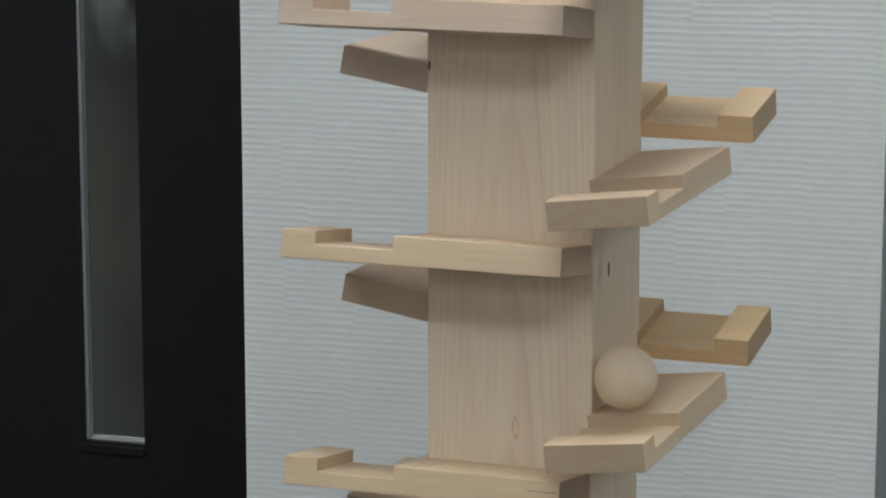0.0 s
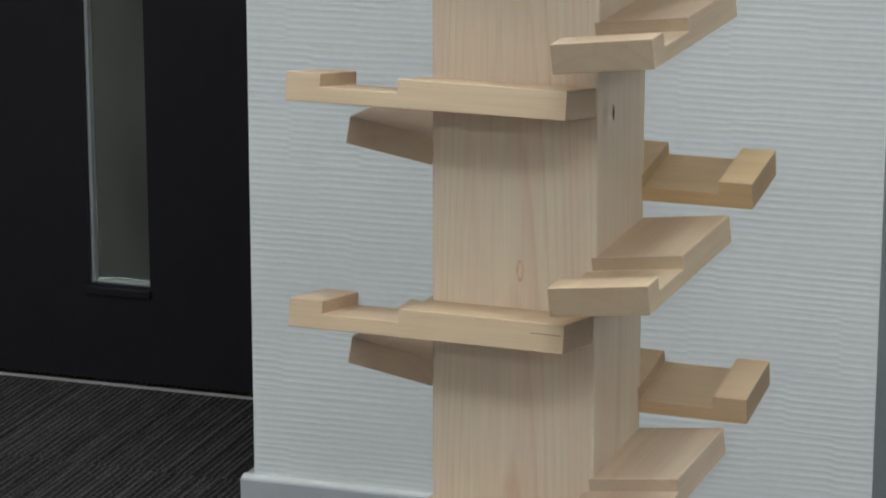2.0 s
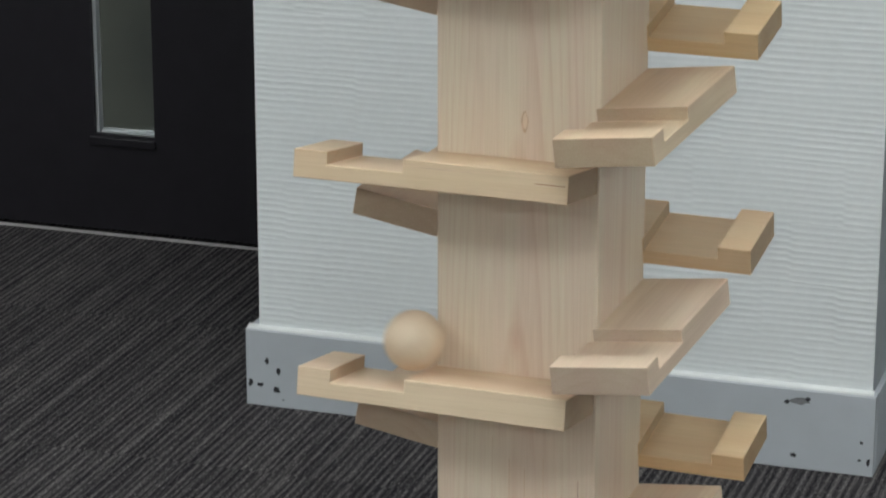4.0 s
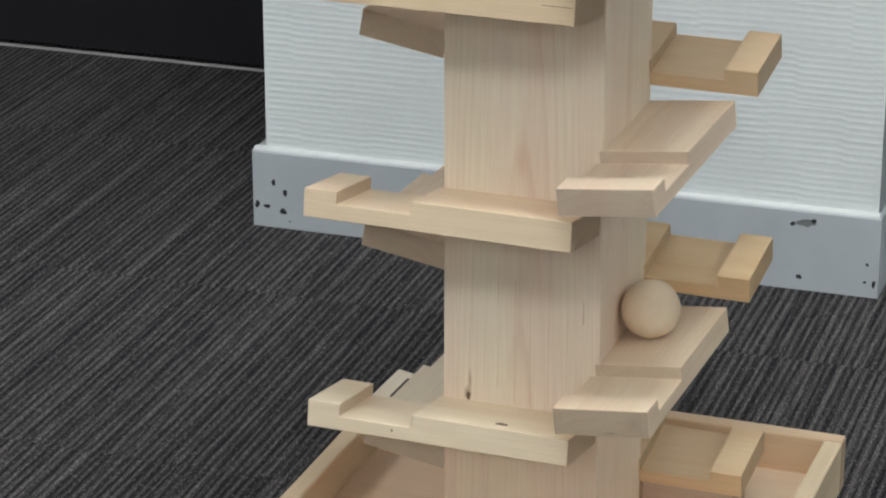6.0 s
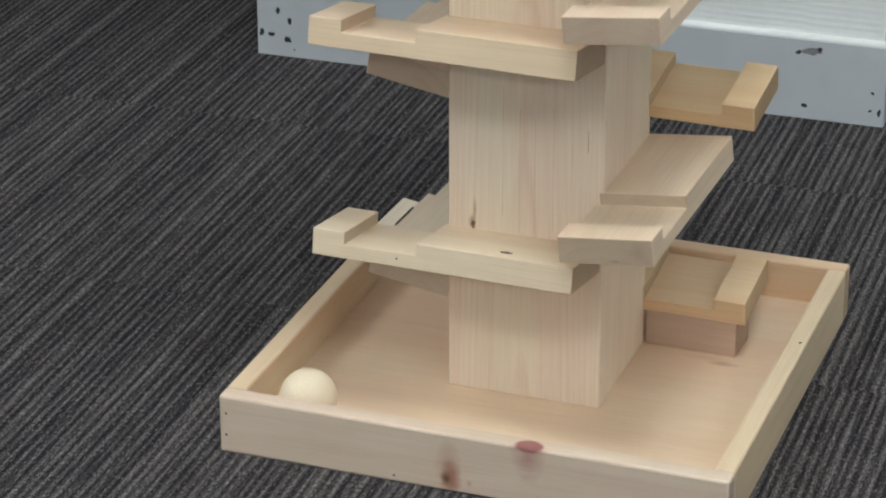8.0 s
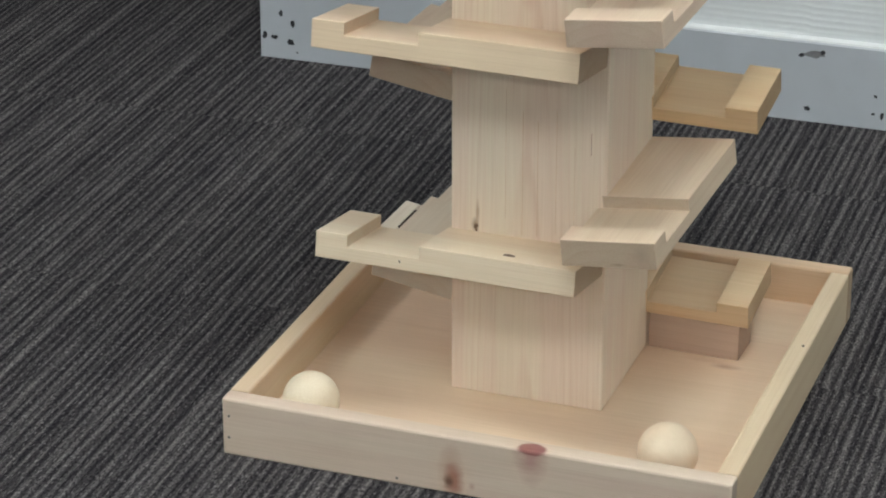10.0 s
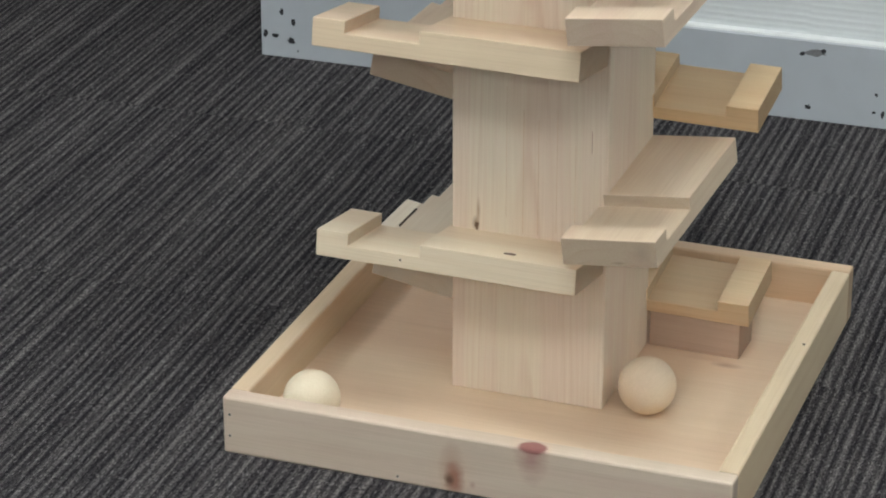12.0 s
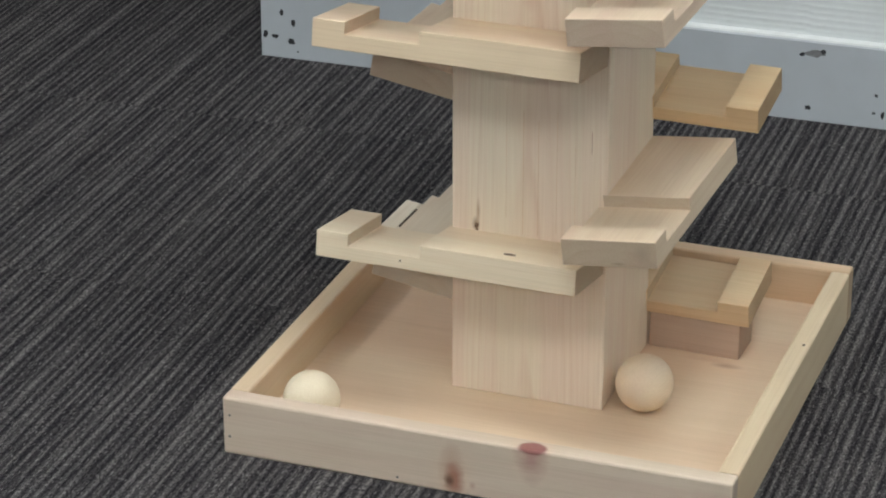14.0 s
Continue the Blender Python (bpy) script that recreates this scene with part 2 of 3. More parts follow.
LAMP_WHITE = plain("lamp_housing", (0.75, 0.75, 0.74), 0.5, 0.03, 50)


# ---- mesh helpers ----
def box_bm(lo, hi, bevel=0.0, segments=2):
    bm = bmesh.new()
    bmesh.ops.create_cube(bm, size=1.0)
    for v in bm.verts:
        v.co = Vector([lo[i] + (v.co[i] + 0.5) * (hi[i] - lo[i]) for i in range(3)])
    if bevel:
        bmesh.ops.bevel(bm, geom=bm.edges[:], offset=bevel, segments=segments, profile=0.5, affect="EDGES")
    return bm


def prism_bm(outline, y0, y1, bevel=0.0):
    """An x-z outline, drawn out along y."""
    bm = bmesh.new()
    a = [bm.verts.new((x, y0, z)) for x, z in outline]
    b = [bm.verts.new((x, y1, z)) for x, z in outline]
    bm.faces.new(a), bm.faces.new(b[::-1])
    for i in range(len(a)):
        j = (i + 1) % len(a)
        bm.faces.new((a[j], a[i], b[i], b[j]))
    bmesh.ops.recalc_face_normals(bm, faces=bm.faces[:])
    if bevel:
        bmesh.ops.bevel(bm, geom=bm.edges[:], offset=bevel, segments=2, profile=0.5, affect="EDGES")
    return bm


def blob_bm(rx, rz, depth, seed, sides=14, rough=0.25):
    """A flat, uneven spot in the x-z plane, proud towards -y."""
    rng = random.Random(seed)
    bm = bmesh.new()
    ring = []
    for i in range(sides):
        a, k = 2 * math.pi * i / sides, 1 + rough * (rng.random() - 0.5) * 2
        ring.append((rx * k * math.cos(a), rz * k * math.sin(a)))
    back = [bm.verts.new((x, 0.002, z)) for x, z in ring]
    front = [bm.verts.new((x * 0.96, -depth, z * 0.96)) for x, z in ring]
    bm.faces.new(front)
    for i in range(sides):
        j = (i + 1) % sides
        bm.faces.new((back[i], back[j], front[j], front[i]))
    bmesh.ops.recalc_face_normals(bm, faces=bm.faces[:])
    return bm


def part(name, bm, material, parent=None, label="", at=None, smooth=False):
    mesh = bpy.data.meshes.new(name)
    bm.to_mesh(mesh)
    bm.free()
    mesh.materials.append(material)
    if smooth:
        mesh.shade_smooth()
    ob = new(name, mesh)
    if parent:
        ob.parent = parent
    if at is not None:
        ob.matrix_basis = at
    return tagged(ob, label)


def thing(name, label, category, group="", kind=""):
    return tagged(new(name), label, category, group, kind)


# ---- the room ----
TURN = 1.38                       # the building's turn against the tower
ROOM = pose(-0.661, 0.7837, 0, 0, 0, TURN)   # the column's front left foot; x along its face, y into it
# Y0 lies far behind the camera to hold the added light rows
X0, X1, Y0, Y1, TOP = -5.4, 4.4, -9.1, 0.643, 2.6


def setting(name, bm, material, label="", category="", at=ROOM):
    return tagged(part(name, bm, material, None, label, at), label, category, "", "structure")


floor = setting("floor", box_bm((X0, Y0, -0.12), (X1, Y1, -0.0065)), GASKET, "concrete floor covered with dark striped carpet tiles", "floor")
setting("ceiling", box_bm((X0, Y0, TOP), (X1, Y1, TOP + 0.1)), CEILING, "white office ceiling, out of view, with added light panels", "ceiling")
setting("wall_west", box_bm((X0 - 0.1, Y0, 0), (X0, Y1, TOP)), WALL_PAINT, "plain white painted office wall", "wall")
setting("wall_east", box_bm((X1, Y0, 0), (X1 + 0.1, Y1, TOP)), WALL_PAINT, "plain white painted office wall", "wall")
setting("wall_south", box_bm((X0, Y0 - 0.1, 0), (X1, Y0, TOP)), WALL_PAINT, "plain white painted office wall", "wall")

# the door wall: dark panelling with the door in it
DL, DR, DH = -1.02, -0.10, 2.1
SL, SR, SB, ST = -0.518, -0.4145, 0.166, 1.9
for lo, hi in (((X0, Y1, 0), (DL - 0.004, Y1 + 0.1, TOP)), ((DR + 0.004, Y1, 0), (X1, Y1 + 0.1, TOP)), ((DL - 0.004, Y1, DH + 0.004), (DR + 0.004, Y1 + 0.1, TOP))):
    setting("wall_north", box_bm(lo, hi), DOOR_DARK if hi[0] < 0 else WALL_PAINT, "wall behind the column, dark beside the door", "wall")


def door_leaf():
    door = setting("door_1", box_bm((DL, Y1 + 0.005, 0.008), (SL, Y1 + 0.045, DH)), DOOR_DARK,
                   "closed near-black door with a narrow upright glass slit", "door")
    for lo, hi in (((SR, Y1 + 0.005, 0.008), (DR, Y1 + 0.045, DH)), ((SL, Y1 + 0.005, 0.008), (SR, Y1 + 0.045, SB)), ((SL, Y1 + 0.005, ST), (SR, Y1 + 0.045, DH))):
        part("door_panel", box_bm(lo, hi), DOOR_DARK, door)
    frame_ = part("slit_frame", box_bm((SL, Y1 + 0.012, SB), (SL + 0.006, Y1 + 0.03, ST), 0.001), ALU, door, "thin aluminium glazing bead")
    part("bead", box_bm((SL + 0.009, Y1 + 0.012, SB), (SR, Y1 + 0.03, SB + 0.005), 0.001), ALU, frame_)
    part("gasket", box_bm((SL - 0.007, Y1 - 0.001, SB - 0.018), (SR + 0.002, Y1 + 0.006, SB - 0.004), 0.0015), DOOR_DARK, door, "black sill strip under the slit")
    pane = part("glass_pane", box_bm((SL + 0.009, Y1 + 0.02, SB + 0.007), (SR, Y1 + 0.026, ST)), GLASS, door, "dark reflecting glass")
    pane.visible_shadow = False
    return door


door_leaf()
setting("threshold", box_bm((X0, Y1 - 0.003, -0.006), (0.02, Y1 + 0.0045, 0.0030), 0.0008), STRIP, "thin pale grey threshold strip at the door's foot", "threshold")
setting("backdrop", box_bm((-1.6, Y1 + 1.2, -1.5), (0.6, Y1 + 1.25, TOP)), BACKING, "glowing backdrop that gives the glass its dim look and reflections", "backdrop")

# the column: a wallpapered block with a vinyl baseboard
CW, SKH, SKT = 0.8455, 0.1068, 0.011
# the block itself is set darker than the paper on its front
setting("column", box_bm((0.016, SKT + 0.0005, 0), (CW - 0.006, Y1 - 0.001, TOP)), PIER_GREY, "wall pier, coloured darker than its papered front", "column")


def wallpaper():
    """The pier's front with its raised, broken horizontal ribs."""
    nx, nz, z0, z1 = 240, 1150, SKH - 0.004, 1.42
    x = np.linspace(0.0, CW - 0.022, nx + 1)
    z = np.linspace(z0, z1, nz + 1)
    xx, zz = np.meshgrid(x, z)
    ribs = np.zeros_like(xx)
    course = np.floor(zz / 0.078 + 0.12 * np.sin(xx * 7)).astype(int)
    for wave, power, seed in ((0.0084, 1.0, 1), (0.0135, 0.32, 2)):
        r2 = np.random.default_rng(seed)
        block = np.floor(xx / 0.096 + 0.5 * (course % 2) + 0.1 * np.sin(course * 2.4 + seed)).astype(int)
        phase = r2.random((40, 12))[course % 40, block % 12] * 6.283
        slant = (r2.random((40, 12))[course % 40, block % 12] - 0.5) * 14
        drift = 0.35 * np.sin(xx * 19 + zz * 9 + seed) + 0.6 * np.sin(zz * 41 + xx * 2)
        ribs += power * np.sin(6.283 * zz / wave + phase * 0.55 + drift + slant * (xx % 0.096))
    fade = 0.7 + 0.3 * np.sin(xx * 17 + 3 * np.sin(zz * 21)) * np.sin(zz * 15 + 2.2 * np.sin(xx * 9))
    depth = -0.00036 * fade * (np.clip(ribs, -0.4, 1.4) + 0.4)
    verts = np.stack([xx.ravel() + 0.016, depth.ravel() + SKT, zz.ravel()], 1)
    i = (np.arange(nz)[:, None] * (nx + 1) + np.arange(nx)[None, :]).ravel()
    faces = np.stack([i, i + 1, i + nx + 2, i + nx + 1], 1)
    mesh = bpy.data.meshes.new("wallpaper")
    mesh.from_pydata(verts.tolist(), [], faces.tolist())
    mesh.materials.append(WALLPAPER)
    mesh.shade_smooth()
    ob = new("wallpaper", mesh)
    ob.matrix_basis = ROOM
    return tagged(ob, "off-white wallpaper with broken horizontal ribs", "wallpaper", "", "structure")


wallpaper()
setting("wallpaper", box_bm((0.016, SKT - 0.0006, 1.42), (CW - 0.006, SKT + 0.0004, TOP)), WALLPAPER, "off-white wallpaper up to the ceiling", "wallpaper")
outline = [(0.0, 0.0), (0.0, SKH - 0.002), (0.002, SKH), (SKT + 0.004, SKH), (SKT + 0.004, 0.0)]
bm = prism_bm([(y, z) for y, z in outline], 0.0, CW)
bm.transform(Matrix(((0, 1, 0, 0), (1, 0, 0, 0), (0, 0, 1, 0), (0, 0, 0, 1))))
bmesh.ops.recalc_face_normals(bm, faces=bm.faces[:])
baseboard = setting("baseboard", bm, SKIRT, "grey vinyl baseboard with chipped dark spots round the pier", "baseboard")
setting("baseboard", box_bm((CW - 0.006, SKT + 0.004, 0), (CW + 0.001, Y1 - 0.002, SKH), 0.001), SKIRT, "grey vinyl baseboard on the pier's side", "baseboard")
setting("baseboard", box_bm((0, SKT + 0.004, 0), (0.016, Y1 - 0.008, SKH), 0.001), SKIRT, "grey vinyl baseboard on the pier's side", "baseboard")
# white strip added for the light caught on the baseboard's top edge
bm = prism_bm([(0.0015, SKH), (0.003, SKH + 0.002), (SKT + 0.001, SKH + 0.004), (SKT + 0.003, SKH)], 0.001, CW - 0.004)
bm.transform(Matrix(((0, 1, 0, 0), (1, 0, 0, 0), (0, 0, 1, 0), (0, 0, 0, 1))))
bmesh.ops.recalc_face_normals(bm, faces=bm.faces[:])
part("sealant", bm, WALL_PAINT, baseboard, "white strip imitating light on the baseboard's top edge")
# chips: along the board, height, half width, half height
for seed, (x, z, rx, rz) in enumerate(((0.0295, 0.0640, 0.0032, 0.0044), (0.0467, 0.0507, 0.0030, 0.0062), (0.0060, 0.0305, 0.0034, 0.0048), (0.0195, 0.0295, 0.0046, 0.0030),
                                       (0.0425, 0.0240, 0.0056, 0.0052), (0.0520, 0.0105, 0.0012, 0.0014), (0.7440, 0.0175, 0.0042, 0.0034), (0.8300, 0.0440, 0.0024, 0.0020),
                                       (0.8280, 0.0200, 0.0024, 0.0018), (0.8395, 0.0190, 0.0022, 0.0058), (0.7330, 0.0880, 0.0040, 0.0030))):
    part("chip", blob_bm(rx, rz, 0.0004, seed + 3, rough=0.35), CHIP, baseboard, at=pose(x, 0, z))
part("scuff", blob_bm(0.0130, 0.0058, 0.0003, 44, 18, 0.3), SCUFF, baseboard, "grey scuff mark", at=pose(0.7500, 0, 0.0915))
part("chip", blob_bm(0.0040, 0.0036, 0.0005, 45, 12, 0.3), CHIP, baseboard, at=pose(0.7600, 0, 0.0945))

# ---- unseen ceiling lights ----
def unseen_ceiling_light(x, y):
    lamp = thing("unseen_ceiling_light", "unseen recessed square white ceiling light panel, switched on", "ceiling light", "ceiling lights")
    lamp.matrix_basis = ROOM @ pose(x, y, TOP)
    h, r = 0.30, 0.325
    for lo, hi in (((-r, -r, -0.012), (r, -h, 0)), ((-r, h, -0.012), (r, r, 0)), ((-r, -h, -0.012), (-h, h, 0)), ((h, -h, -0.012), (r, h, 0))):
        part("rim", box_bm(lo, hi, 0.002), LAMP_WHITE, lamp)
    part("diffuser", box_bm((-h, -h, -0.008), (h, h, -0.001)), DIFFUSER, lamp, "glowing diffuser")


# staggered unseen rows, one panel nearly over the camera; others added to balance brightness
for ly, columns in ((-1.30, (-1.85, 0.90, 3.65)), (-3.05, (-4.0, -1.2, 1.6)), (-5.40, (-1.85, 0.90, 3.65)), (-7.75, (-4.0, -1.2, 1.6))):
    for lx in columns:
        unseen_ceiling_light(lx, ly)

# ---- the marble tower ----
HW, RISE = 0.08, 0.21536          # half the post's width; drop of one full turn
PL, PW, PT, STOP, NOTCH, DEEP = 0.2694, 0.088, 0.0267, 0.0337, 0.0752, 0.0125
tower = thing("marble_run_tower", "tall pale wooden marble run of planks round a square post", "marble run")
POST_TOP = 1.24
post = part("post", box_bm((-HW, -HW, 0.0185), (HW, HW, POST_TOP), 0.0015), POST_WOOD, tower, "square pale softwood post with straight grain")


def plank_bm(extra=0.0):
    k1, k2 = PL - STOP - NOTCH, PL - STOP
    return prism_bm([(0, -extra), (PL, -extra * 0.4), (PL, PT), (k2, PT), (k2, PT - DEEP), (k1, PT - DEEP), (k1, PT), (0, PT)], 0, PW, 0.0009)


def tongued_plank_bm(tongue=0.0055):
    """The same plank, whose notched end is wider on the inside, past the post."""
    us, vs, ws = (0, PL - STOP - NOTCH, PL - STOP, PL), (-tongue, 0, PW), (0, PT - DEEP, PT)
    filled = {(i, j, k) for i in range(3) for j in range(2) for k in range(2) if (j == 1 or i > 0) and (k == 0 or i != 1)}
    bm, made = bmesh.new(), {}

    def corner(i, j, k):
        if (i, j, k) not in made:
            made[i, j, k] = bm.verts.new((us[i], vs[j], ws[k]))
        return made[i, j, k]

    for cell in filled:
        for axis in range(3):
            for side in (0, 1):
                beyond = list(cell)
                beyond[axis] += 2 * side - 1
                if tuple(beyond) in filled:
                    continue
                a, b = (axis + 1) % 3, (axis + 2) % 3
                ring = []
                for da, db in ((0, 0), (1, 0), (1, 1), (0, 1)):
                    c = list(cell)
                    c[axis] += side
                    c[a] += da
                    c[b] += db
                    ring.append(corner(*c))
                bm.faces.new(ring if side else ring[::-1])
    bmesh.ops.dissolve_limit(bm, angle_limit=0.01, verts=bm.verts[:], edges=bm.edges[:])
    bmesh.ops.recalc_face_normals(bm, faces=bm.faces[:])
    bmesh.ops.bevel(bm, geom=bm.edges[:], offset=0.0009, segments=2, profile=0.5, affect="EDGES")
    return bm


def plank_mesh(bm):
    mesh = bpy.data.meshes.new("plank")
    bm.to_mesh(mesh)
    bm.free()
    mesh.materials.append(PLANK_WOOD)
    return mesh


PLANK, THICK, TONGUED = plank_mesh(plank_bm()), plank_mesh(plank_bm(0.0028)), plank_mesh(tongued_plank_bm())
# side of the post: start corner, height of the middle turn, heading, slope, lean to the post; then turns with their small unevenness
SIDES = {
    "front": ((0.0778, -0.0811, 0.6048), 180 - 1.37, 0.09, 8.8, {0: -0.0046, 1: 0.0005, 2: 0.0, 3: -0.0012, 4: -0.0020}),
    "left": ((-0.0802, -0.0800, 0.5469), 90 - 0.67, 1.37, 9.4, {0: 0.0, 1: 0.0, 2: 0.0, 3: 0.0, 4: 0.0}),
    "back": ((-0.0790, 0.0810, 0.7042), -1.67, -0.12, 10.1, {-1: 0.0, 0: 0.0008, 1: 0.0016, 2: 0.0013, 3: 0.0016}),
    "right": ((0.0820, 0.0804, 0.6616), 270 - 1.40, 0.57, 6.7, {0: -0.0022, 1: 0.0010, 2: 0.0, 3: 0.0040, 4: 0.0030}),
}
planks = {}
for side, (start, heading, slope, lean, turns) in SIDES.items():
    for k, uneven in turns.items():
        a, s, r = radians(heading), radians(slope), radians(lean)
        run = Vector((math.cos(a) * math.cos(s), math.sin(a) * math.cos(s), -math.sin(s)))
        out = Vector((-math.sin(a), math.cos(a), 0))
        up = run.cross(out)
        out2, up2 = out * math.cos(r) + up * math.sin(r), up * math.cos(r) - out * math.sin(r)
        m = Matrix((run, out2, up2)).transposed().to_4x4()
        m.translation = Vector(start) + Vector((0, 0, (k - 2) * RISE + uneven))
        ob = new("plank", TONGUED if side == "right" else THICK if (side, k) == ("front", 1) else PLANK)
        ob.parent, ob.matrix_basis = tower, m
        if side == "back" or k == 0:
            ob.material_slots[0].link = "OBJECT"
            ob.material_slots[0].material = HONEY_PLANK if side == "back" else SMUDGED_PLANK if side == "right" else PALE_PLANK
        planks[side, k] = ob

# knots, proud by a hair
part("knot", blob_bm(0.0021, 0.0048, 0.0002, 1, rough=0.4), KNOT_BROWN, post, at=pose(-0.0540, -HW, 0.2005))
part("knot", blob_bm(0.0036, 0.0105, 0.0002, 2, 20, 0.1), KNOT_PALE, post, "pale oval knot with a pink rim", at=pose(0.0065, -HW, 0.6680))
part("knot", blob_bm(0.0022, 0.0076, 0.0004, 2, 20, 0.1), KNOT_HEART, post, at=pose(0.0068, -HW, 0.6690))
part("knot", blob_bm(0.0030, 0.0068, 0.0003, 3), KNOT_DARK, post, at=pose(HW, -0.0296, 0.8140, 0, 0, 90))
part("knot", blob_bm(0.0066, 0.0042, 0.0003, 4), KNOT_BROWN, planks["front", 0], at=pose(0.0745, 0.071, PT, -90, 0, 0))

part("knot", blob_bm(0.0011, 0.0011, 0.0003, 11, 10, 0.1), KNOT_DARK, planks["front", 0], at=pose(0.1800, PW, 0.0085, 0, 0, 180))
part("knot", blob_bm(0.0012, 0.0050, 0.0003, 12), KNOT_DARK, post, at=pose(-0.0780, -HW, 1.0030))

# fine drying cracks
for x, z0, z1, w, tone in ((-0.0236, 0.215, 0.352, 0.0004, KNOT_PALE), (0.0282, 0.205, 0.335, 0.0005, KNOT_PALE), (0.0633, 0.294, 0.317, 0.0005, KNOT_TAN),
                          (-0.0062, 0.200, 0.330, 0.0007, KNOT_PALE), (0.0092, 0.200, 0.322, 0.0007, KNOT_PALE), (0.0470, 0.205, 0.300, 0.0004, KNOT_PALE)):
    part("crack", box_bm((x - w / 2, -HW - 0.0002, z0), (x + w / 2, -HW + 0.002, z1)), tone, post)
part("crack", box_bm((0.0030, PW - 0.002, 0.0163), (0.0320, PW + 0.0002, 0.0171)), KNOT_TAN, planks["front", 2])
part("crack", box_bm((0.0920, PW - 0.002, 0.0205), (0.1440, PW + 0.0002, 0.0210)), KNOT_PALE, planks["front", 2])

# a whitish strip stuck to one plank's outer edge, and a block under the lowest plank
strip = box_bm((0.028, PW + 0.0002, 0.006), (0.134, PW + 0.0185, PT + 0.0003), 0.0025)
part("edge_strip", strip, STRIP_WOOD, planks["left", 0], "whitish wooden edge strip")
part("crack", box_bm((0.068, PW - 0.0006, PT - 0.004), (0.1165, PW + 0.0016, PT + 0.0005)), KNOT_DARK, planks["left", 0], "thin open joint")
part("support_block", prism_bm([(0.0805, 0.0183), (0.178, 0.0183), (0.178, 0.0578), (0.0805, 0.0578)], 0.0795, 0.128, 0.001), BLOCK_WOOD, tower,
     "brownish pink wooden support block", at=pose(0, 0.002, 0, 0, 0, -1.67))

# the tray
TX0, TX1, TY0, TY1, TH, TT = -0.2555, 0.2603, -0.2582, 0.2550, 0.0617, 0.0202
part("tray_floor", box_bm((TX0 + TT, TY0 + TT, 0.004), (TX1 - TT, TY1 - TT, 0.0183)), PLY, tower, "plywood tray floor")
tray_front = part("tray_side", box_bm((TX0, TY0, 0), (TX1, TY0 + TT, TH), 0.0026), WOOD_X, tower, "tray board with red-brown knots")
part("tray_side", box_bm((TX0, TY1 - TT, 0), (TX1, TY1, TH), 0.0026), TAN_BOARD, tower)
part("tray_side", box_bm((TX0, TY0 + TT, 0), (TX0 + TT, TY1 - TT, TH), 0.0026), WOOD_Y, tower)
tray_right = part("tray_side", box_bm((TX1 - TT, TY0 + TT, 0), (TX1, TY1 - TT, TH), 0.0026), WOOD_Y, tower)
for x, z in ((-0.2480, 0.0430), (-0.2485, 0.0195), (-0.0720, 0.0070)):
    part("nail", blob_bm(0.0014, 0.0014, 0.0003, 8, 10, 0.1), NAIL, tray_front, at=pose(x, TY0, z))
part("nail", blob_bm(0.0016, 0.0022, 0.0003, 9, 10, 0.1), KNOT_DARK, tray_right, at=pose(0.2540, 0.0480, TH, -90, 0, 0))

# ---- the balls ----
BALL_R = 0.0293


def ball(label, radius, material):
    bm = bmesh.new()
    bmesh.ops.create_uvsphere(bm, u_segments=48, v_segments=28, radius=radius)
    ob = part("wooden_ball", bm, material, None, label, smooth=True)
    return tagged(ob, label, "ball", "wooden balls")


resting_ball = ball("pale turned wooden ball resting in the tray's corner", 0.0286, PALE_BALL)
resting_ball.matrix_basis = pose(-0.1825, -0.2050, 0.0183 + 0.0286, 20, 35, 10)
rolling_ball = ball("pale turned wooden ball rolling down the planks", BALL_R, BALL_WOOD)

# ---- carpet tiles ----
def carpet_tiles():
    size, gap, thick = 0.5, 0.00012, 0.006
    bm = box_bm((gap, gap, -thick), (size - gap, size - gap, 0))
    mesh = bpy.data.meshes.new("carpet_tile")
    bm.to_mesh(mesh)
    bm.free()
    mesh.materials.append(CARPET)
    rest = []
    first = -0.224                 # a joint runs this far before the column
    for j in range(-18, 2):
        for i in range(-12, 9):
            x, y = i * size + 0.13, first + j * size
            if x + size < X0 or x > X1 - 0.01 or y + size < Y0 or y > Y1 - 0.05:
                continue
            if y < -4.3:           # the far end of the room, as one sheet of tiles
                rest.append((x, y))
                continue
            tile = new("carpet_tile", mesh)
            tile.parent, tile.matrix_basis = floor, pose(x, y, 0)
    verts = [(x + a, y + b, 0) for x, y in rest for a, b in ((gap, gap), (size - gap, gap), (size - gap, size - gap), (gap, size - gap))]
    sheet = bpy.data.meshes.new("carpet")
    sheet.from_pydata(verts, [], [(4 * i, 4 * i + 1, 4 * i + 2, 4 * i + 3) for i in range(len(rest))])
    sheet.materials.append(CARPET)
    carpet = tagged(new("carpet", sheet), "", "", "", "stuff")
    carpet.parent = floor


carpet_tiles()

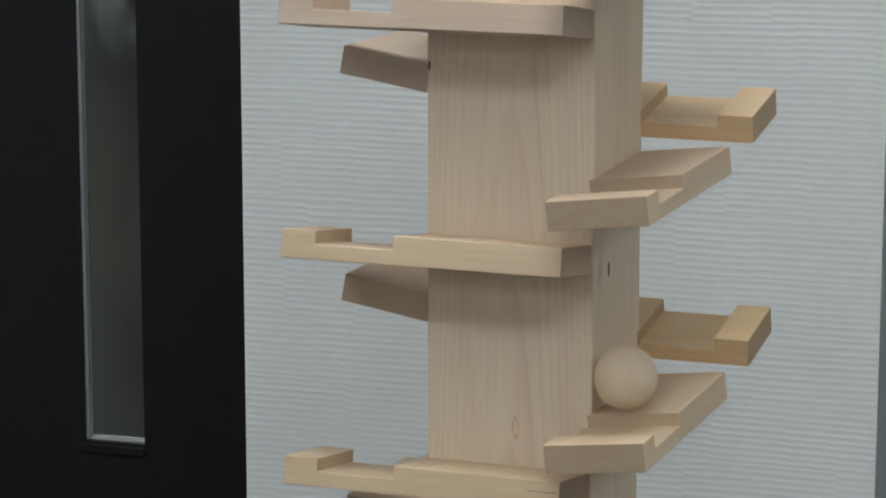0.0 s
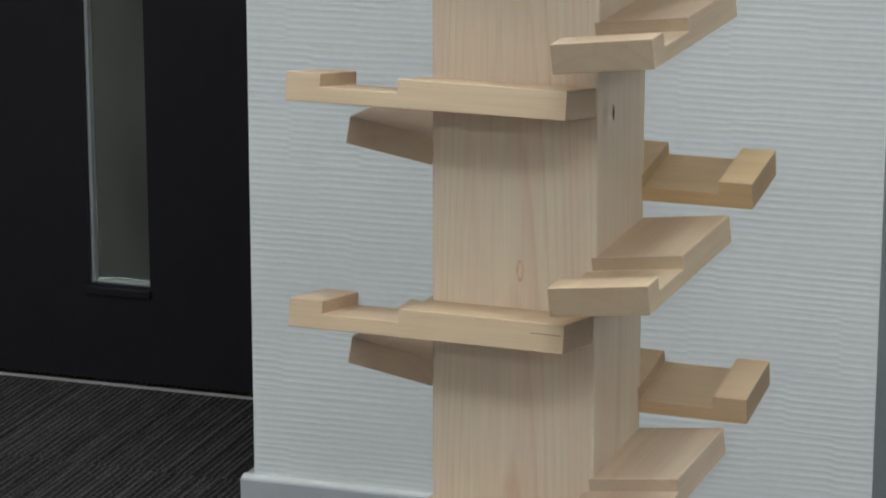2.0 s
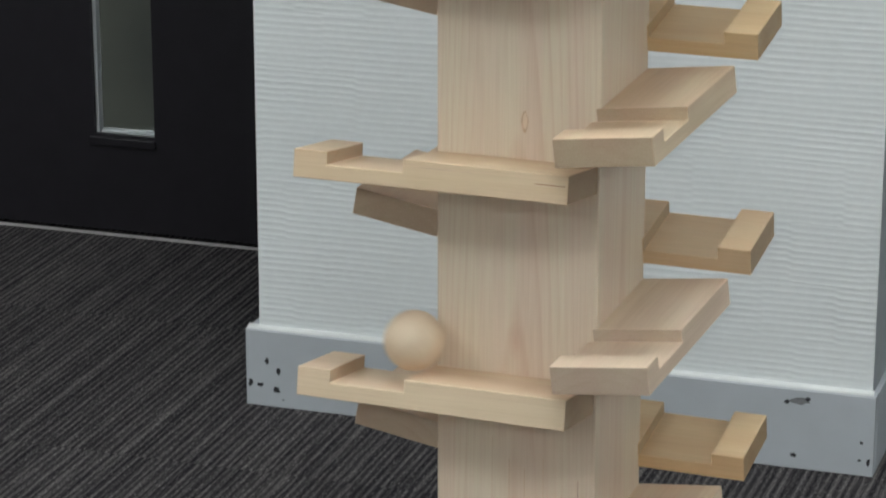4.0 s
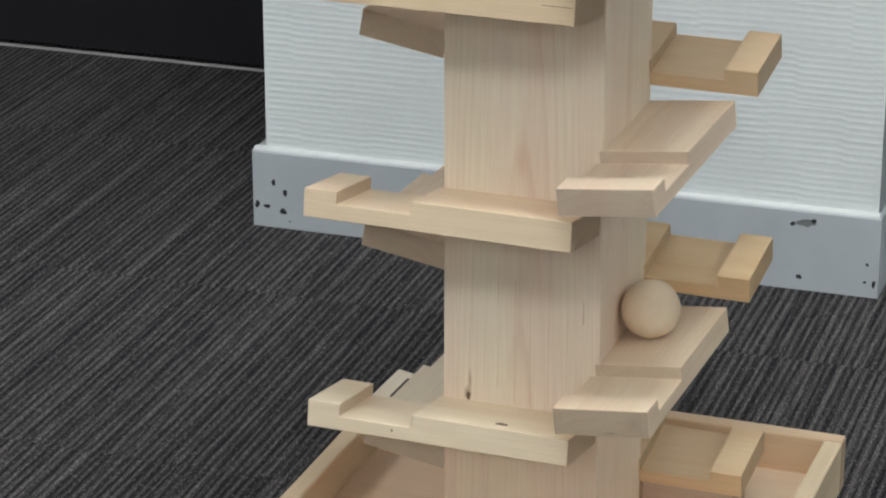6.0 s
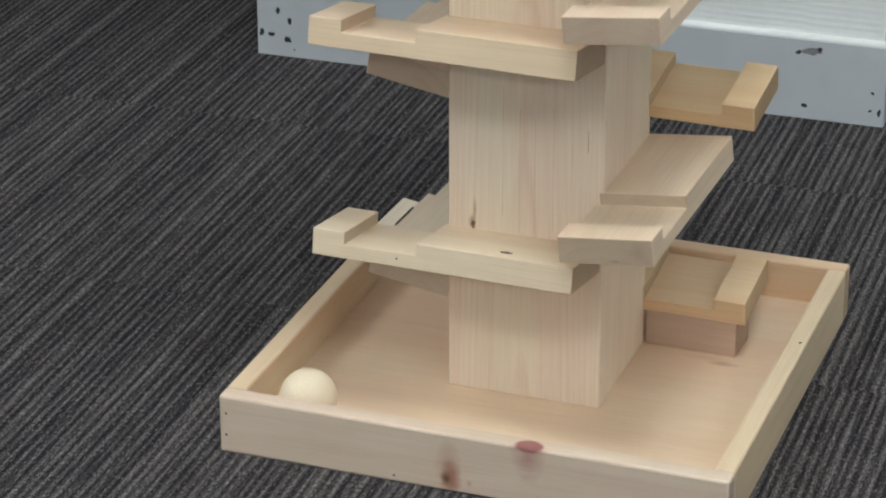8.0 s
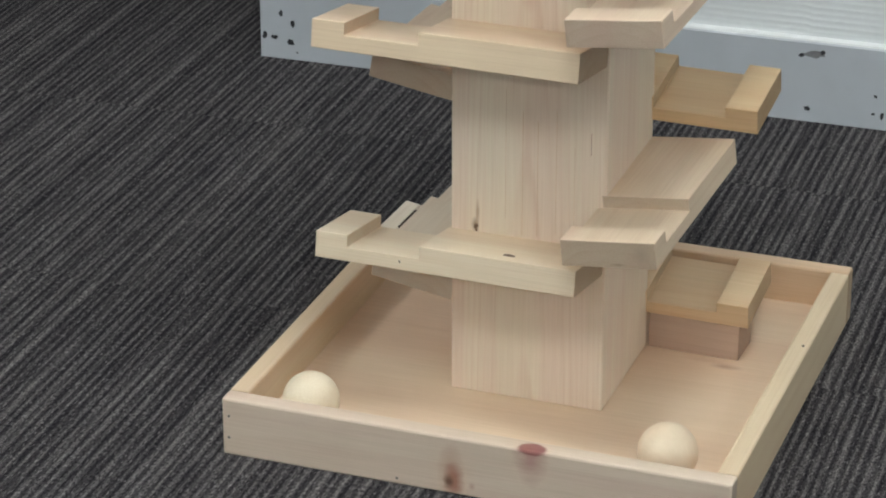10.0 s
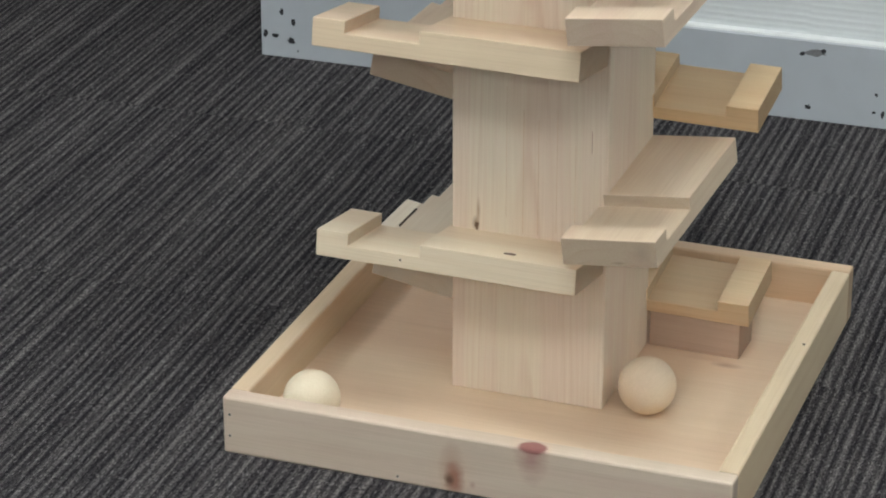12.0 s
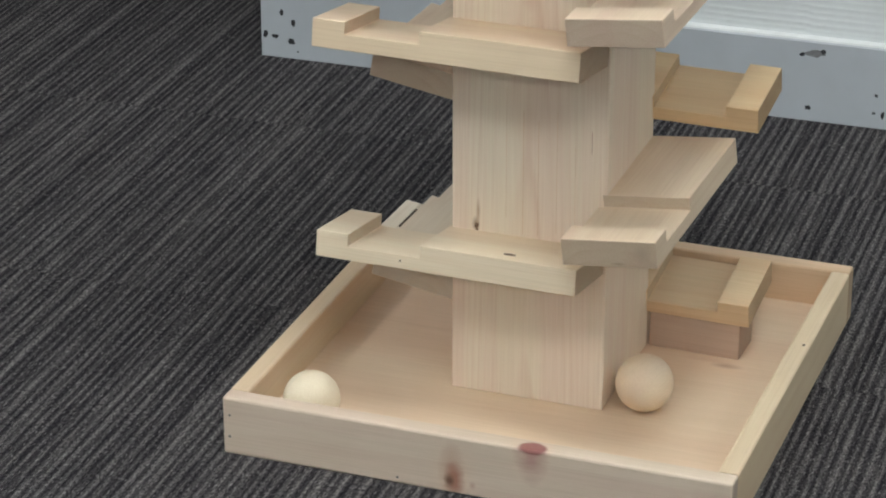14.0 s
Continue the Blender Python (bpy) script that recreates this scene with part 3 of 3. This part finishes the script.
# ---- what moves ----
# seconds and the ball's centre
TRACK = [
    (0.0, 0.111, -0.076, 0.724), (0.2, 0.095, -0.136, 0.718), (0.3, 0.080, -0.129, 0.7105), (0.4, 0.0565, -0.119, 0.7055),
    (0.5, 0.023, -0.115, 0.677), (0.6, -0.008, -0.113, 0.665), (0.8, -0.0615, -0.112, 0.668), (0.9, -0.091, -0.114, 0.668),
    (1.0, -0.120, -0.117, 0.6612), (1.1, -0.120, -0.110, 0.657), (1.2, -0.113, -0.060, 0.6435), (1.4, -0.115, 0.022, 0.622),
    (1.5, -0.113, 0.060, 0.6145), (1.6, -0.112, 0.086, 0.609), (1.75, -0.104, 0.124, 0.604), (2.0, -0.064, 0.113, 0.566),
    (2.2, 0.024, 0.112, 0.553), (2.4, 0.079, 0.112, 0.554), (2.5, 0.108, 0.111, 0.5395), (2.6, 0.130, 0.110, 0.531),
    (2.7, 0.122, 0.090, 0.523), (2.8, 0.112, 0.045, 0.502), (2.9, 0.110, 0.013, 0.5045), (3.0, 0.110, -0.024, 0.507),
    (3.1, 0.110, -0.063, 0.510), (3.2, 0.106, -0.097, 0.510), (3.3, 0.095, -0.136, 0.503), (3.4, 0.080, -0.129, 0.495),
    (3.5, 0.0565, -0.119, 0.490), (3.6, 0.023, -0.115, 0.4617), (3.7, -0.008, -0.113, 0.4497), (3.9, -0.0615, -0.112, 0.4527),
    (4.0, -0.091, -0.114, 0.4527), (4.1, -0.120, -0.117, 0.4459), (4.2, -0.120, -0.110, 0.4417), (4.3, -0.113, -0.060, 0.428),
    (4.5, -0.115, 0.019, 0.407), (4.7, -0.112, 0.086, 0.394), (4.85, -0.104, 0.124, 0.389), (5.1, -0.064, 0.113, 0.351),
    (5.3, 0.024, 0.112, 0.336), (5.5, 0.085, 0.112, 0.332), (5.6, 0.114, 0.112, 0.323), (5.7, 0.124, 0.116, 0.310),
    (5.8, 0.114, 0.082, 0.297), (5.9, 0.111, 0.026, 0.288), (6.0, 0.110, -0.006, 0.288), (6.1, 0.110, -0.048, 0.294),
    (6.2, 0.110, -0.077, 0.2948), (6.3, 0.104, -0.118, 0.285), (6.4, 0.097, -0.150, 0.2885), (6.5, 0.073, -0.131, 0.274),
    (6.6, 0.039, -0.112, 0.2505), (6.7, -0.001, -0.114, 0.231), (6.8, -0.0385, -0.116, 0.2310), (6.9, -0.072, -0.117, 0.234),
    (7.0, -0.109, -0.118, 0.2255), (7.2, -0.126, -0.113, 0.2255), (7.4, -0.112, -0.082, 0.220), (7.5, -0.113, -0.040, 0.200),
    (7.6, -0.113, 0.004, 0.183), (7.8, -0.112, 0.078, 0.180), (7.95, -0.104, 0.124, 0.174), (8.2, -0.064, 0.113, 0.136),
    (8.4, 0.024, 0.112, 0.122), (8.6, 0.084, 0.112, 0.120), (8.75, 0.132, 0.112, 0.112), (8.85, 0.136, 0.080, 0.090),
    (8.95, 0.146, 0.040, 0.0476), (9.3, 0.194, -0.040, 0.0476), (9.6, 0.207, -0.120, 0.0476), (9.9, 0.190, -0.198, 0.0476),
    (10.1, 0.171, -0.180, 0.0476), (10.3, 0.167, -0.152, 0.0476), (10.5, 0.172, -0.139, 0.0476), (10.6, 0.170, -0.124, 0.0476),
    (10.8, 0.165, -0.111, 0.0476), (11.0, 0.155, -0.097, 0.0476), (11.2, 0.142, -0.089, 0.0476), (11.4, 0.123, -0.0815, 0.0476),
    (11.5, 0.113, -0.0765, 0.0476), (11.6, 0.1118, -0.074, 0.0476), (11.8, 0.117, -0.070, 0.0476), (12.0, 0.1225, -0.067, 0.0476),
    (12.2, 0.1245, -0.0655, 0.0476), (12.4, 0.121, -0.0635, 0.0476), (12.8, 0.1175, -0.061, 0.0476), (14.0, 0.118, -0.061, 0.0476),
]


def rolling_rows(track, step=1 / 15):
    """Poses along the track, in which the ball turns by the way it goes."""
    ts, ps = [r[0] for r in track], [Vector(r[1:]) for r in track]
    rows, turn, last = [], Matrix.Identity(3), None
    for i in range(round(track[-1][0] / step) + 1):
        t = i * step
        k = max(j for j in range(len(ts) - 1) if ts[j] <= t + 1e-9)
        h = ts[k + 1] - ts[k]
        u = min(1.0, (t - ts[k]) / h)

        def speed(j):
            if j == 0 or j == len(ts) - 1:
                return Vector((0, 0, 0)) if j else (ps[1] - ps[0]) / (ts[1] - ts[0])
            a, b = (ps[j] - ps[j - 1]) / (ts[j] - ts[j - 1]), (ps[j + 1] - ps[j]) / (ts[j + 1] - ts[j])
            return Vector([2 * p * q / (p + q) if p * q > 0 else 0.0 for p, q in zip(a, b)])

        at = (ps[k] * (2 * u ** 3 - 3 * u ** 2 + 1) + speed(k) * h * (u ** 3 - 2 * u ** 2 + u)
              + ps[k + 1] * (3 * u ** 2 - 2 * u ** 3) + speed(k + 1) * h * (u ** 3 - u ** 2))
        if last is not None:
            way = at - last
            axis = Vector((-way.y, way.x, 0))
            if axis.length > 1e-6:
                turn = Matrix.Rotation(min(1.2, axis.length / BALL_R), 3, axis.normalized()) @ turn
        last = at
        rows.append((t, Matrix.Translation(at) @ turn.to_4x4()))
    return rows


def motions():
    walk(rolling_ball, rolling_rows(TRACK))


motions()
